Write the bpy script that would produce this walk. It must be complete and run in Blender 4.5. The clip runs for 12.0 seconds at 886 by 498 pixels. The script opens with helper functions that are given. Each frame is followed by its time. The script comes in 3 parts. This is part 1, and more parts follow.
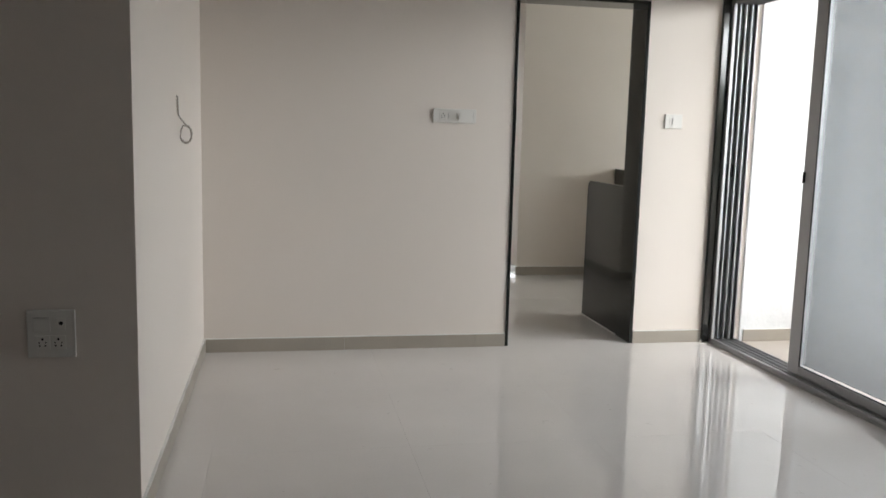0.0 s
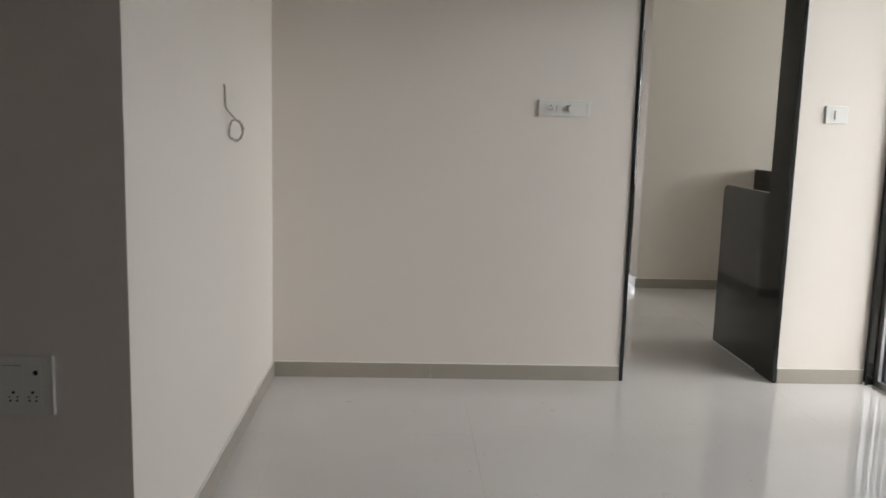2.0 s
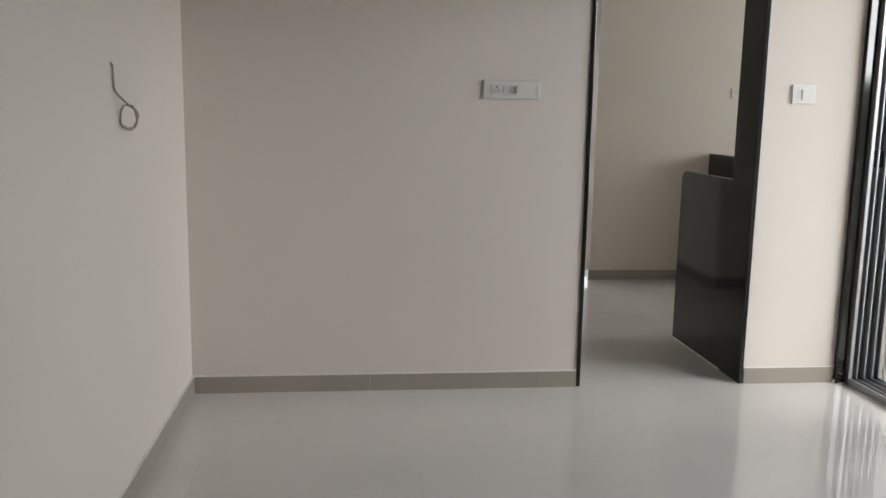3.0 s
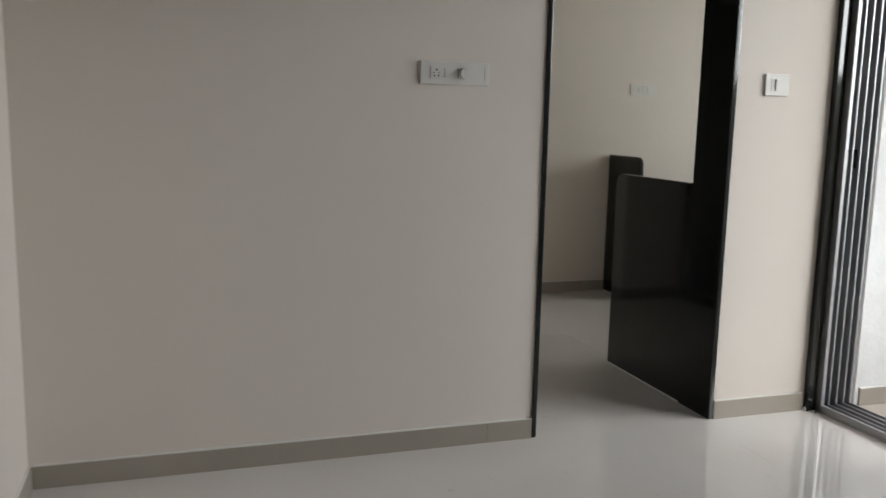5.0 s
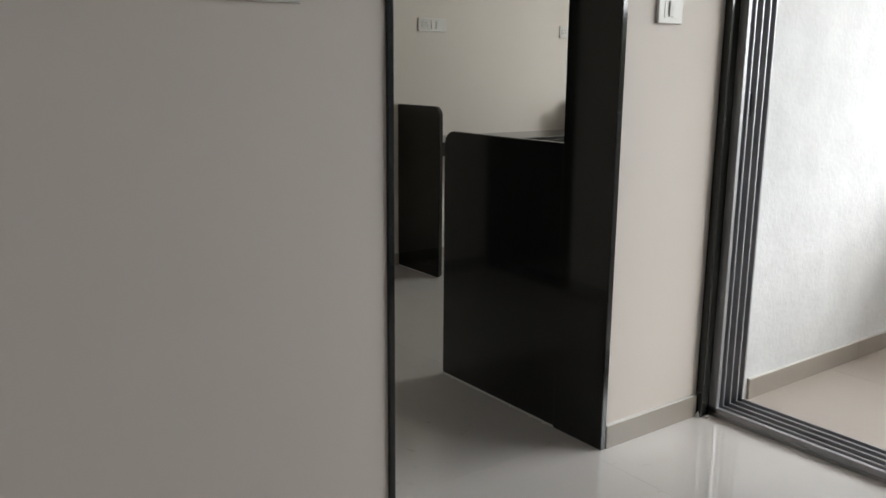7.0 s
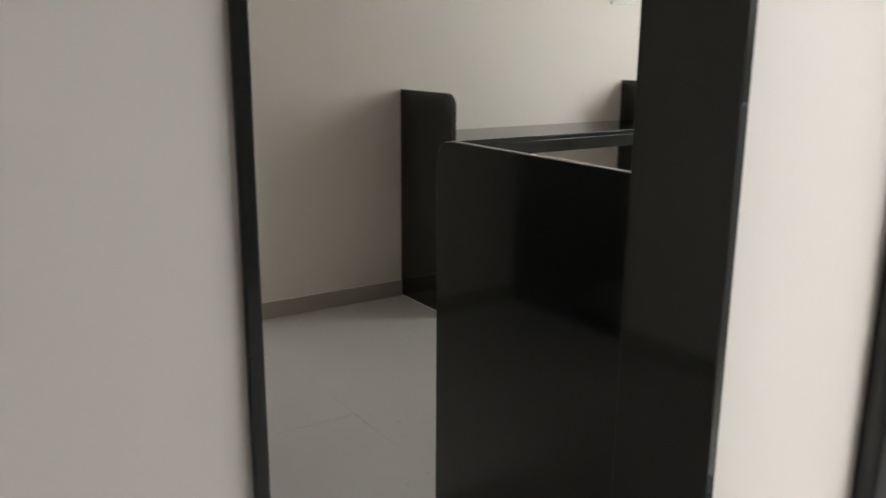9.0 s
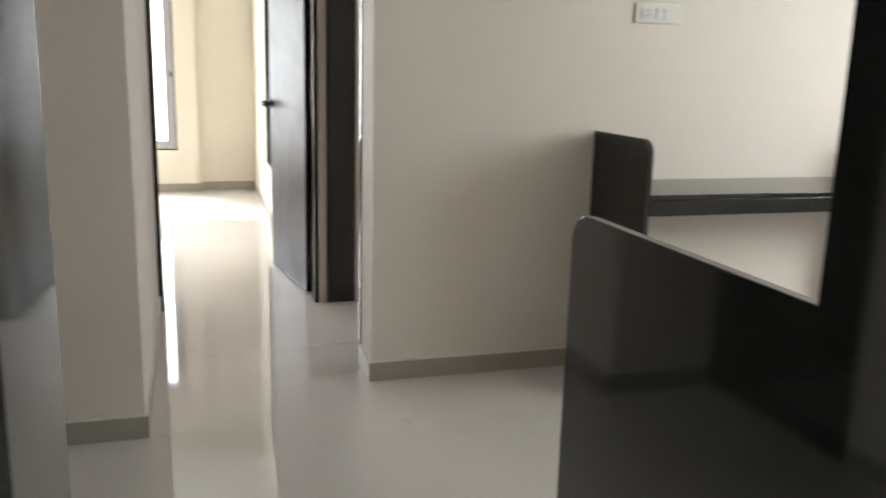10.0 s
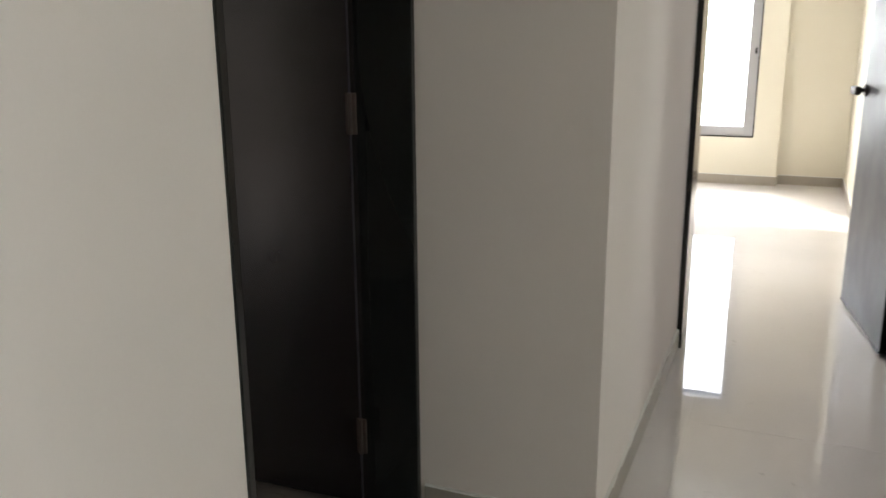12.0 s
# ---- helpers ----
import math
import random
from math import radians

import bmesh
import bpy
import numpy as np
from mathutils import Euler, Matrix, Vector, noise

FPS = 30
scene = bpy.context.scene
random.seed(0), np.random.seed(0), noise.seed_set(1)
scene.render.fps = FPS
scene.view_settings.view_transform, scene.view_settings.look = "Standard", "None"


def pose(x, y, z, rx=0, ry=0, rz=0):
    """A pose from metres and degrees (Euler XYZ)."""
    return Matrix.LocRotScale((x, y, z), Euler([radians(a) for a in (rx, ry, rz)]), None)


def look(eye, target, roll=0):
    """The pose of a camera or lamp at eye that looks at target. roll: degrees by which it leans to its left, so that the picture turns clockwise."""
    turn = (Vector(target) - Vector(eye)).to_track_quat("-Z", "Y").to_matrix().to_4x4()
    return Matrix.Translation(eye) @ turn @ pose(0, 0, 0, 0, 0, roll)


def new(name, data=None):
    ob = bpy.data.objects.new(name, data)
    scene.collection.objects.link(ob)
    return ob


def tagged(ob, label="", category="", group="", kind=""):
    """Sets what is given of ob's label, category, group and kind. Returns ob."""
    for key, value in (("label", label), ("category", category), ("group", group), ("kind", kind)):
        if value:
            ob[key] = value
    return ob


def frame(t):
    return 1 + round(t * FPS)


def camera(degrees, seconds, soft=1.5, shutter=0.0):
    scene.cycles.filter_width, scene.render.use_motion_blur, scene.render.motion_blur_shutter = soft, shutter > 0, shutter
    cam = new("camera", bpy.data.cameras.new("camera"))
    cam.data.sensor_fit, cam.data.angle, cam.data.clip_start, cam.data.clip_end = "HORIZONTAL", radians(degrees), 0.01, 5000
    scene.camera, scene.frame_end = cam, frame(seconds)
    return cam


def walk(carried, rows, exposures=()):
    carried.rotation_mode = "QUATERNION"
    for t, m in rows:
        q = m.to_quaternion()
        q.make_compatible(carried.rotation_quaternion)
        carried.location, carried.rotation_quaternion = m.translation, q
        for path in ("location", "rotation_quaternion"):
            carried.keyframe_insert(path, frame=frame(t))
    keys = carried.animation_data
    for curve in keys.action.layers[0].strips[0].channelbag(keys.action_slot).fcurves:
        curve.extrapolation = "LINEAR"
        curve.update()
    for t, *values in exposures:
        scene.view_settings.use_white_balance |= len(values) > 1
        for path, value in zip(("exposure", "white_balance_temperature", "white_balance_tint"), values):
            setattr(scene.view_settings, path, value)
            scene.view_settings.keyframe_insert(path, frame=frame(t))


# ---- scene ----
cam = camera(55.9, 12.0, shutter=0.4)
PATH = [
    (0, (-0.046, -0.058, 1.287), (0.329, 1.888, 1.016), 1.5),
    (0.5, (-0.01, 0.127, 1.274), (0.303, 2.076, 0.949), 1.8),
    (1, (0.11, 0.317, 1.274), (0.257, 2.287, 0.963), 1.6),
    (1.5, (0.185, 0.461, 1.28), (0.214, 2.439, 0.992), 1.7),
    (2, (0.167, 0.642, 1.303), (0.258, 2.618, 1.008), 1.6),
    (2.5, (0.166, 0.808, 1.317), (0.35, 2.777, 1.015), 1.2),
    (3, (0.235, 1.049, 1.291), (0.448, 3.012, 0.969), 1.0),
    (5, (-0.025, 1.942, 1.235), (0.588, 3.821, 0.929), 1.3),
    (5.5, (-0.115, 2.229, 1.237), (0.719, 4.011, 0.882), 1.2),
    (6, (-0.084, 2.507, 1.217), (0.89, 4.207, 0.818), 0.3),
    (6.5, (0.039, 2.806, 1.216), (1.12, 4.439, 0.811), 0.2),
    (8.5, (0.751, 3.773, 1.232), (1.998, 5.266, 0.767), 1.0),
    (9, (0.997, 3.971, 1.212), (2.068, 5.592, 0.738), 0.4),
    (9.2, (1.124, 4.045, 1.225), (2.107, 5.72, 0.75), 0.6),
    (9.5, (1.267, 4.093, 1.237), (2.095, 5.857, 0.793), 0.9),
    (10, (1.434, 4.287, 1.245), (2.005, 6.156, 0.822), 1.5),
    (10.5, (1.603, 4.514, 1.257), (1.739, 6.469, 0.858), 1.8),
    (11, (1.724, 4.705, 1.289), (1.374, 6.63, 0.873), 1.9),
    (11.5, (1.701, 4.956, 1.259), (1.09, 6.805, 0.805), 0.7),
    (12, (1.631, 5.215, 1.263), (0.88, 7.001, 0.768), -0.4),
]
walk(cam, [(t, look(eye, target, roll)) for t, eye, target, roll in PATH],
     [(0.0, 0.25), (2.0, 0.18), (3.0, 0.0), (5.5, -0.32), (6.5, -0.42), (8.5, -0.62), (9.0, 0.0), (9.5, 0.38), (10.5, 0.62), (12.0, 0.44)])

# ---- light ----
world = bpy.data.worlds.new("sky")
scene.world = world
world.use_nodes = True
sky = world.node_tree.nodes.new("ShaderNodeTexSky")
sky.sky_type, sky.sun_disc = "NISHITA", False
sky.sun_elevation, sky.sun_rotation = radians(43), radians(-34)
world.node_tree.links.new(sky.outputs[0], world.node_tree.nodes["Background"].inputs[0])
world.node_tree.nodes["Background"].inputs[1].default_value = 0.12

sun = new("sun", bpy.data.lights.new("sun", "SUN"))
sun.data.energy, sun.data.angle, sun.data.color = 4.0, radians(0.6), (1.0, 0.98, 0.95)
sun.matrix_world = look((-6.8, 22.0, 11.4), (0, 12, 0))


def sky_lamp(name, eye, target, w, h, power, col):
    """Sky light in an opening; also the fill added in the side room."""
    data = bpy.data.lights.new(name, "AREA")
    data.shape, data.size, data.size_y, data.energy, data.color = "RECTANGLE", w, h, power, col
    ob = new(name, data)
    ob.matrix_world = look(eye, target)
    return ob


sky_lamp("balcony_daylight", (6.0, 0.9, 3.35), (3.0, 0.9, 1.5), 6.8, 3.6, 1480, (0.95, 0.98, 0.985))
sky_lamp("kitchen_daylight", (5.42, 5.75, 1.55), (4.0, 5.85, 1.4), 1.0, 1.2, 25, (0.92, 0.995, 0.975))
sky_lamp("bedroom_daylight", (0.5, 13.12, 1.25), (0.5, 12.0, 1.25), 1.6, 1.7, 68, (0.97, 0.99, 1.02))
sky_lamp("bedroom_side_daylight", (2.32, 10.8, 1.25), (1.0, 10.8, 1.25), 1.2, 1.55, 30, (0.98, 0.99, 1.0))
# added lamp in the unseen side room, brightens the passage wall
sky_lamp("side_room_fill", (4.12, 8.1, 1.55), (2.0, 8.1, 1.2), 0.75, 1.0, 6, (0.98, 0.99, 1.0))


# ---- materials ----
def mat(name, col, rough=0.5, metal=0.0, spread=0.06, scale=3.0, fine=220.0, bump=0.0, rough_spread=0.0, spec=0.5, coat=0.0, depth=0.002):
    """A painted, stone or metal surface with broad stains, fine grain and relief."""
    m = bpy.data.materials.new(name)
    m.use_nodes = True
    nt = m.node_tree
    n, lk = nt.nodes, nt.links
    b = n["Principled BSDF"]
    b.inputs["Metallic"].default_value = metal
    b.inputs["Specular IOR Level"].default_value = spec
    b.inputs["Coat Weight"].default_value = coat
    tc = n.new("ShaderNodeTexCoord")
    broad = n.new("ShaderNodeTexNoise")
    broad.inputs["Scale"].default_value, broad.inputs["Detail"].default_value = scale, 6
    grain = n.new("ShaderNodeTexNoise")
    grain.inputs["Scale"].default_value, grain.inputs["Detail"].default_value = fine, 3
    lk.new(tc.outputs["Object"], broad.inputs["Vector"])
    lk.new(tc.outputs["Object"], grain.inputs["Vector"])
    mixer = n.new("ShaderNodeMath")
    mixer.operation, mixer.inputs[1].default_value = "MULTIPLY_ADD", 0.35
    lk.new(grain.outputs["Fac"], mixer.inputs[0])
    lk.new(broad.outputs["Fac"], mixer.inputs[2])
    ramp = n.new("ShaderNodeValToRGB")
    ramp.color_ramp.elements[0].position, ramp.color_ramp.elements[1].position = 0.4, 0.95
    ramp.color_ramp.elements[0].color = (*[c * (1 - spread) for c in col], 1)
    ramp.color_ramp.elements[1].color = (*[min(1, c * (1 + spread)) for c in col], 1)
    lk.new(mixer.outputs[0], ramp.inputs["Fac"])
    lk.new(ramp.outputs["Color"], b.inputs["Base Color"])
    r = n.new("ShaderNodeMapRange")
    r.inputs["From Min"].default_value, r.inputs["From Max"].default_value = 0.35, 0.7
    r.inputs["To Min"].default_value, r.inputs["To Max"].default_value = rough, rough + rough_spread
    lk.new(broad.outputs["Fac"], r.inputs["Value"])
    lk.new(r.outputs["Result"], b.inputs["Roughness"])
    if bump:
        bp = n.new("ShaderNodeBump")
        bp.inputs["Strength"].default_value, bp.inputs["Distance"].default_value = bump, depth
        lk.new(mixer.outputs[0], bp.inputs["Height"])
        lk.new(bp.outputs["Normal"], b.inputs["Normal"])
    return m


def granite(name, base=0.011, rough=0.055):
    """Polished black stone with small pale flecks."""
    m = mat(name, (base * 0.97, base, base * 0.9), rough, spread=0.3, scale=2.0, fine=300, rough_spread=0.03)
    n, lk = m.node_tree.nodes, m.node_tree.links
    b = n["Principled BSDF"]
    tc = n.new("ShaderNodeTexCoord")
    v = n.new("ShaderNodeTexVoronoi")
    v.inputs["Scale"].default_value = 420
    lk.new(tc.outputs["Object"], v.inputs["Vector"])
    ramp = n.new("ShaderNodeValToRGB")
    ramp.color_ramp.elements[0].position, ramp.color_ramp.elements[1].position = 0.1, 0.22
    ramp.color_ramp.elements[0].color, ramp.color_ramp.elements[1].color = (0.05, 0.052, 0.05, 1), (base * 0.97, base, base * 0.9, 1)
    lk.new(v.outputs["Distance"], ramp.inputs["Fac"])
    lk.new(ramp.outputs["Color"], b.inputs["Base Color"])
    return m


def vitrified(name, col, rough, spread):
    """Polished floor tile: clouded body, faint streaks, dust and scuffs in the gloss; each piece a shade apart."""
    m = mat(name, col, rough, spread=spread, scale=1.6, fine=90, rough_spread=0.06)
    n, lk = m.node_tree.nodes, m.node_tree.links
    b = n["Principled BSDF"]
    ramp = next(x for x in n if x.type == "VALTORGB")
    info = n.new("ShaderNodeObjectInfo")
    hsv = n.new("ShaderNodeHueSaturation")
    shade = n.new("ShaderNodeMapRange")
    shade.inputs["To Min"].default_value, shade.inputs["To Max"].default_value = 0.99, 1.01
    lk.new(info.outputs["Random"], shade.inputs["Value"])
    lk.new(shade.outputs["Result"], hsv.inputs["Value"])
    lk.new(ramp.outputs["Color"], hsv.inputs["Color"])
    spots = n.new("ShaderNodeTexNoise")
    spots.inputs["Scale"].default_value, spots.inputs["Detail"].default_value, spots.inputs["Distortion"].default_value = 7.0, 5, 2.5
    where = n.new("ShaderNodeNewGeometry")
    lk.new(where.outputs["Position"], spots.inputs["Vector"])
    mask = n.new("ShaderNodeMapRange")
    mask.inputs["From Min"].default_value, mask.inputs["From Max"].default_value, mask.inputs["To Max"].default_value = 0.68, 0.75, 0.35
    lk.new(spots.outputs["Fac"], mask.inputs["Value"])
    dirt = n.new("ShaderNodeMixRGB")
    dirt.inputs["Color2"].default_value = (0.30, 0.27, 0.24, 1)
    lk.new(mask.outputs["Result"], dirt.inputs["Fac"])
    lk.new(hsv.outputs["Color"], dirt.inputs["Color1"])
    lk.new(dirt.outputs["Color"], b.inputs["Base Color"])
    tc = n.new("ShaderNodeTexCoord")
    dust = n.new("ShaderNodeTexNoise")
    dust.inputs["Scale"].default_value, dust.inputs["Detail"].default_value, dust.inputs["Distortion"].default_value = 3.5, 8, 1.2
    geo = n.new("ShaderNodeNewGeometry")
    lk.new(geo.outputs["Position"], dust.inputs["Vector"])
    lk.new(geo.outputs["Position"], next(x for x in n if x.type == "TEX_NOISE" and x.inputs["Scale"].default_value < 2).inputs["Vector"])
    r = n.new("ShaderNodeMapRange")
    r.inputs["From Min"].default_value, r.inputs["From Max"].default_value = 0.45, 0.8
    r.inputs["To Min"].default_value, r.inputs["To Max"].default_value = rough, rough + 0.06
    lk.new(dust.outputs["Fac"], r.inputs["Value"])
    lk.new(r.outputs["Result"], b.inputs["Roughness"])
    b.inputs["IOR"].default_value = 1.62
    return m


def glass(name, tint):
    m = bpy.data.materials.new(name)
    m.use_nodes = True
    b = m.node_tree.nodes["Principled BSDF"]
    b.inputs["Base Color"].default_value = (*tint, 1)
    b.inputs["Transmission Weight"].default_value, b.inputs["Roughness"].default_value, b.inputs["IOR"].default_value = 1.0, 0.0, 1.45
    return m


def milky_glass(name, tint, haze):
    """Dusty tinted pane: lets part of the light straight through, scatters some, mirrors a little."""
    m = bpy.data.materials.new(name)
    m.use_nodes = True
    n, lk = m.node_tree.nodes, m.node_tree.links
    clear, dust, gloss = n.new("ShaderNodeBsdfTransparent"), n.new("ShaderNodeBsdfTranslucent"), n.new("ShaderNodeBsdfGlossy")
    clear.inputs["Color"].default_value, dust.inputs["Color"].default_value = (*tint, 1), (0.85, 0.87, 0.89, 1)
    gloss.inputs["Roughness"].default_value = 0.02
    spots = n.new("ShaderNodeTexNoise")
    spots.inputs["Scale"].default_value, spots.inputs["Detail"].default_value = 2.2, 6
    amount = n.new("ShaderNodeMapRange")
    amount.inputs["To Min"].default_value, amount.inputs["To Max"].default_value = haze * 0.8, haze * 1.2
    lk.new(spots.outputs["Fac"], amount.inputs["Value"])
    body, skin, fres = n.new("ShaderNodeMixShader"), n.new("ShaderNodeMixShader"), n.new("ShaderNodeFresnel")
    fres.inputs["IOR"].default_value = 1.3
    lk.new(amount.outputs["Result"], body.inputs[0])
    lk.new(clear.outputs[0], body.inputs[1])
    lk.new(dust.outputs[0], body.inputs[2])
    lk.new(fres.outputs[0], skin.inputs[0])
    lk.new(body.outputs[0], skin.inputs[1])
    lk.new(gloss.outputs[0], skin.inputs[2])
    lk.new(skin.outputs[0], n["Material Output"].inputs["Surface"])
    return m


PAINT = mat("cream_wall_paint", (0.722, 0.653, 0.593), 0.62, spread=0.025, scale=1.3, fine=160, bump=0.12, rough_spread=0.15, spec=0.35)
# bedroom cream, its yellow partly put in for warm bounced sunlight
BEDROOM_PAINT = mat("sun_bounce_yellow_paint", (0.73, 0.68, 0.565), 0.62, spread=0.025, scale=1.3, fine=160, bump=0.12, rough_spread=0.15, spec=0.35)
ROUGH_PLASTER = mat("rough_white_plaster", (0.75, 0.75, 0.75), 0.85, spread=0.07, scale=7, fine=48, bump=1.0, spec=0.2, depth=0.005)
CEILING_PAINT = mat("white_ceiling_paint", (0.76, 0.75, 0.72), 0.8, spread=0.02, bump=0.1)
GRANITE = granite("black_granite", 0.015, 0.06)
FLOOR_TILE = vitrified("polished_floor_tile", (0.675, 0.638, 0.61), 0.015, 0.05)
BALCONY_TILE = vitrified("matt_beige_tile", (0.50, 0.44, 0.39), 0.4, 0.06)
BATH_TILE = vitrified("brown_bathroom_tile", (0.17, 0.14, 0.12), 0.3, 0.1)
GROUT = mat("pale_grout", (0.64, 0.61, 0.57), 0.8, spread=0.1)
SKIRTING = mat("taupe_skirting_tile", (0.35, 0.31, 0.262), 0.28, spread=0.06, scale=4, fine=120, rough_spread=0.1)
CAULK = mat("white_caulk", (0.74, 0.72, 0.68), 0.7, spread=0.06, scale=30, bump=0.4)
ALUMINIUM = mat("brushed_aluminium", (0.42, 0.42, 0.43), 0.46, metal=0.85, spread=0.05, scale=4, fine=300, rough_spread=0.1)
# near-black that stands in for shade between the jamb rails
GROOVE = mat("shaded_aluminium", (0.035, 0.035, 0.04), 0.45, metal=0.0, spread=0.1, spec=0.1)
GASKET = mat("black_rubber", (0.012, 0.012, 0.013), 0.6, spread=0.2, spec=0.1)
# grey for the slot strips, which paint shade in the plates' gaps
SLOT = mat("gap_shade_grey", (0.36, 0.345, 0.325), 0.6, spread=0.05)
PLASTIC = mat("white_plastic", (0.69, 0.665, 0.625), 0.42, spread=0.02)
# near-black for the shade in the holes, which have no depth
HOLE = mat("hole_shade", (0.01, 0.01, 0.01), 0.7, spread=0.1)
LAMINATE = mat("dark_brown_laminate", (0.014, 0.010, 0.009), 0.22, spread=0.25, scale=6, fine=80, rough_spread=0.06)
GREY_LAMINATE = mat("dark_grey_laminate", (0.03, 0.028, 0.036), 0.42, spec=0.3, spread=0.2, scale=6, fine=80, rough_spread=0.08)
STEEL = mat("brushed_steel", (0.07, 0.058, 0.05), 0.55, metal=0.8, spread=0.1)
BRASS = mat("aged_brown_steel", (0.055, 0.036, 0.028), 0.55, metal=0.2, spread=0.15)
CABLE = mat("grey_cable", (0.36, 0.32, 0.27), 0.55, spread=0.1)
PANE = glass("clear_glass", (0.93, 0.96, 0.97))
TINTED = milky_glass("milky_blue_glass", (0.96, 0.97, 0.98), 0.22)


# ---- builders ----
def link(name, bm, material, parent=None, label=""):
    me = bpy.data.meshes.new(name)
    bmesh.ops.recalc_face_normals(bm, faces=bm.faces)
    bm.to_mesh(me)
    bm.free()
    me.materials.append(material)
    ob = new(name, me)
    if parent is not None:
        ob.parent = parent
    if label:
        ob["label"] = label
    return ob


def part(name, bm, material, parent, label=""):
    return link(name, bm, material, parent, label)


def boxes(*spans, bevel=0.0):
    """One bmesh of boxes, each (x0, x1, y0, y1, z0, z1)."""
    bm = bmesh.new()
    for x0, x1, y0, y1, z0, z1 in spans:
        bmesh.ops.create_cube(bm, size=1, matrix=Matrix.Translation(((x0 + x1) / 2, (y0 + y1) / 2, (z0 + z1) / 2)) @ Matrix.Diagonal((x1 - x0, y1 - y0, z1 - z0, 1)))
    if bevel:
        bmesh.ops.bevel(bm, geom=bm.edges[:], offset=bevel, segments=2, affect="EDGES", profile=0.5)
    return bm


def empty(name, x, y, z):
    ob = new(name)
    ob.location = (x, y, z)
    ob.empty_display_size = 0.05
    return ob


def rod(p, q, r, n=12):
    """A round bar from p to q."""
    p, q = Vector(p), Vector(q)
    bm = bmesh.new()
    bmesh.ops.create_cone(bm, cap_ends=True, segments=n, radius1=r, radius2=r, depth=(q - p).length,
                          matrix=Matrix.Translation((p + q) / 2) @ (q - p).to_track_quat("Z", "Y").to_matrix().to_4x4())
    return bm


def slab_yz(x0, x1, y0, y1, z0, z1, corner, foot=0.0, bevel=0.003):
    """An upright slab in the y-z plane; corner: (end, radius) of its rounded top corner, foot: radius below it."""
    end, r = corner
    sgn = 1 if end == y1 else -1
    other = y0 if sgn > 0 else y1
    prof = [(other, z0)]
    if foot:
        prof += [(end - sgn * foot * (1 - math.sin(a)), z0 + foot * (1 - math.cos(a))) for a in np.linspace(0, math.pi / 2, 5)]
    else:
        prof += [(end, z0)]
    prof += [(end - sgn * r * (1 - math.cos(a)), z1 - r * (1 - math.sin(a))) for a in np.linspace(0, math.pi / 2, 9)]
    prof += [(other, z1)]
    bm = bmesh.new()
    f = bm.faces.new([bm.verts.new((x0, y, z)) for y, z in prof])
    ext = bmesh.ops.extrude_face_region(bm, geom=[f])
    bmesh.ops.translate(bm, vec=(x1 - x0, 0, 0), verts=[v for v in ext["geom"] if isinstance(v, bmesh.types.BMVert)])
    bmesh.ops.recalc_face_normals(bm, faces=bm.faces)
    rim = [e for e in bm.edges if abs(e.verts[0].co.x - e.verts[1].co.x) < 1e-6]
    bmesh.ops.bevel(bm, geom=rim, offset=bevel, segments=2, affect="EDGES", profile=0.5)
    return bm


def structure(name, spans, material, label, category="wall", bevel=0.0):
    return tagged(link(name, boxes(*spans, bevel=bevel), material), label, category, kind="structure")


TOP = 2.75

# ---- floor and ceiling ----
floor = structure("floor", [(-2.55, 5.5, -3.0, 13.1, -0.12, -0.0022)], GROUT, "polished greyish cream vitrified tile floor through the flat", "floor")
structure("ceiling", [(-2.55, 5.5, -3.0, 13.1, TOP, TOP + 0.12)], CEILING_PAINT, "plain white painted flat ceiling over the rooms", "ceiling")

# ---- living room walls ----
structure("wall_living_north", [(-0.65, 1.3, 4.83, 5.043, 0, TOP), (2.139, 2.69, 4.83, 5.043, 0, TOP), (1.3, 2.139, 4.83, 5.043, 2.122, TOP)], PAINT,
          "cream painted plaster wall with a granite lined doorway")
structure("wall_living_return", [(-0.65, -0.5, 2.656, 4.83, 0, TOP)], PAINT, "cream painted wall with a loose cable hanging")
structure("wall_living_west_step", [(-2.4, -0.65, 2.656, 2.806, 0, TOP)], PAINT, "shaded cream painted wall with a power socket")
# west and south walls are unseen, set close to bounce more light
structure("wall_living_west", [(-2.55, -2.4, -1.5, 2.806, 0, TOP)], PAINT, "plain cream painted wall closing the living room")
structure("wall_living_south", [(-2.4, 2.69, -1.5, -1.35, 0, TOP)], PAINT, "plain cream painted wall behind the walker")
structure("wall_living_east", [(2.69, 2.88, -3.0, 1.62, 0, TOP), (2.69, 2.88, 1.62, 4.83, 2.17, TOP), (2.69, 2.88, 4.83, 5.043, 0, TOP)], PAINT,
          "cream painted wall holding the sliding balcony door")

# ---- balcony ----
structure("wall_balcony_north", [(2.88, 4.45, 4.812, 5.043, 0, TOP)], ROUGH_PLASTER, "rough white plastered balcony end wall")
structure("wall_balcony_south", [(2.88, 4.45, -3.0, -2.85, 0, TOP)], ROUGH_PLASTER, "plain white plastered balcony end wall")
structure("wall_balcony_parapet", [(4.3, 4.45, -2.85, 4.812, 0, 0.95), (4.3, 4.45, -2.85, 4.812, 2.65, TOP)], ROUGH_PLASTER, "white plastered balcony parapet open to the sky")

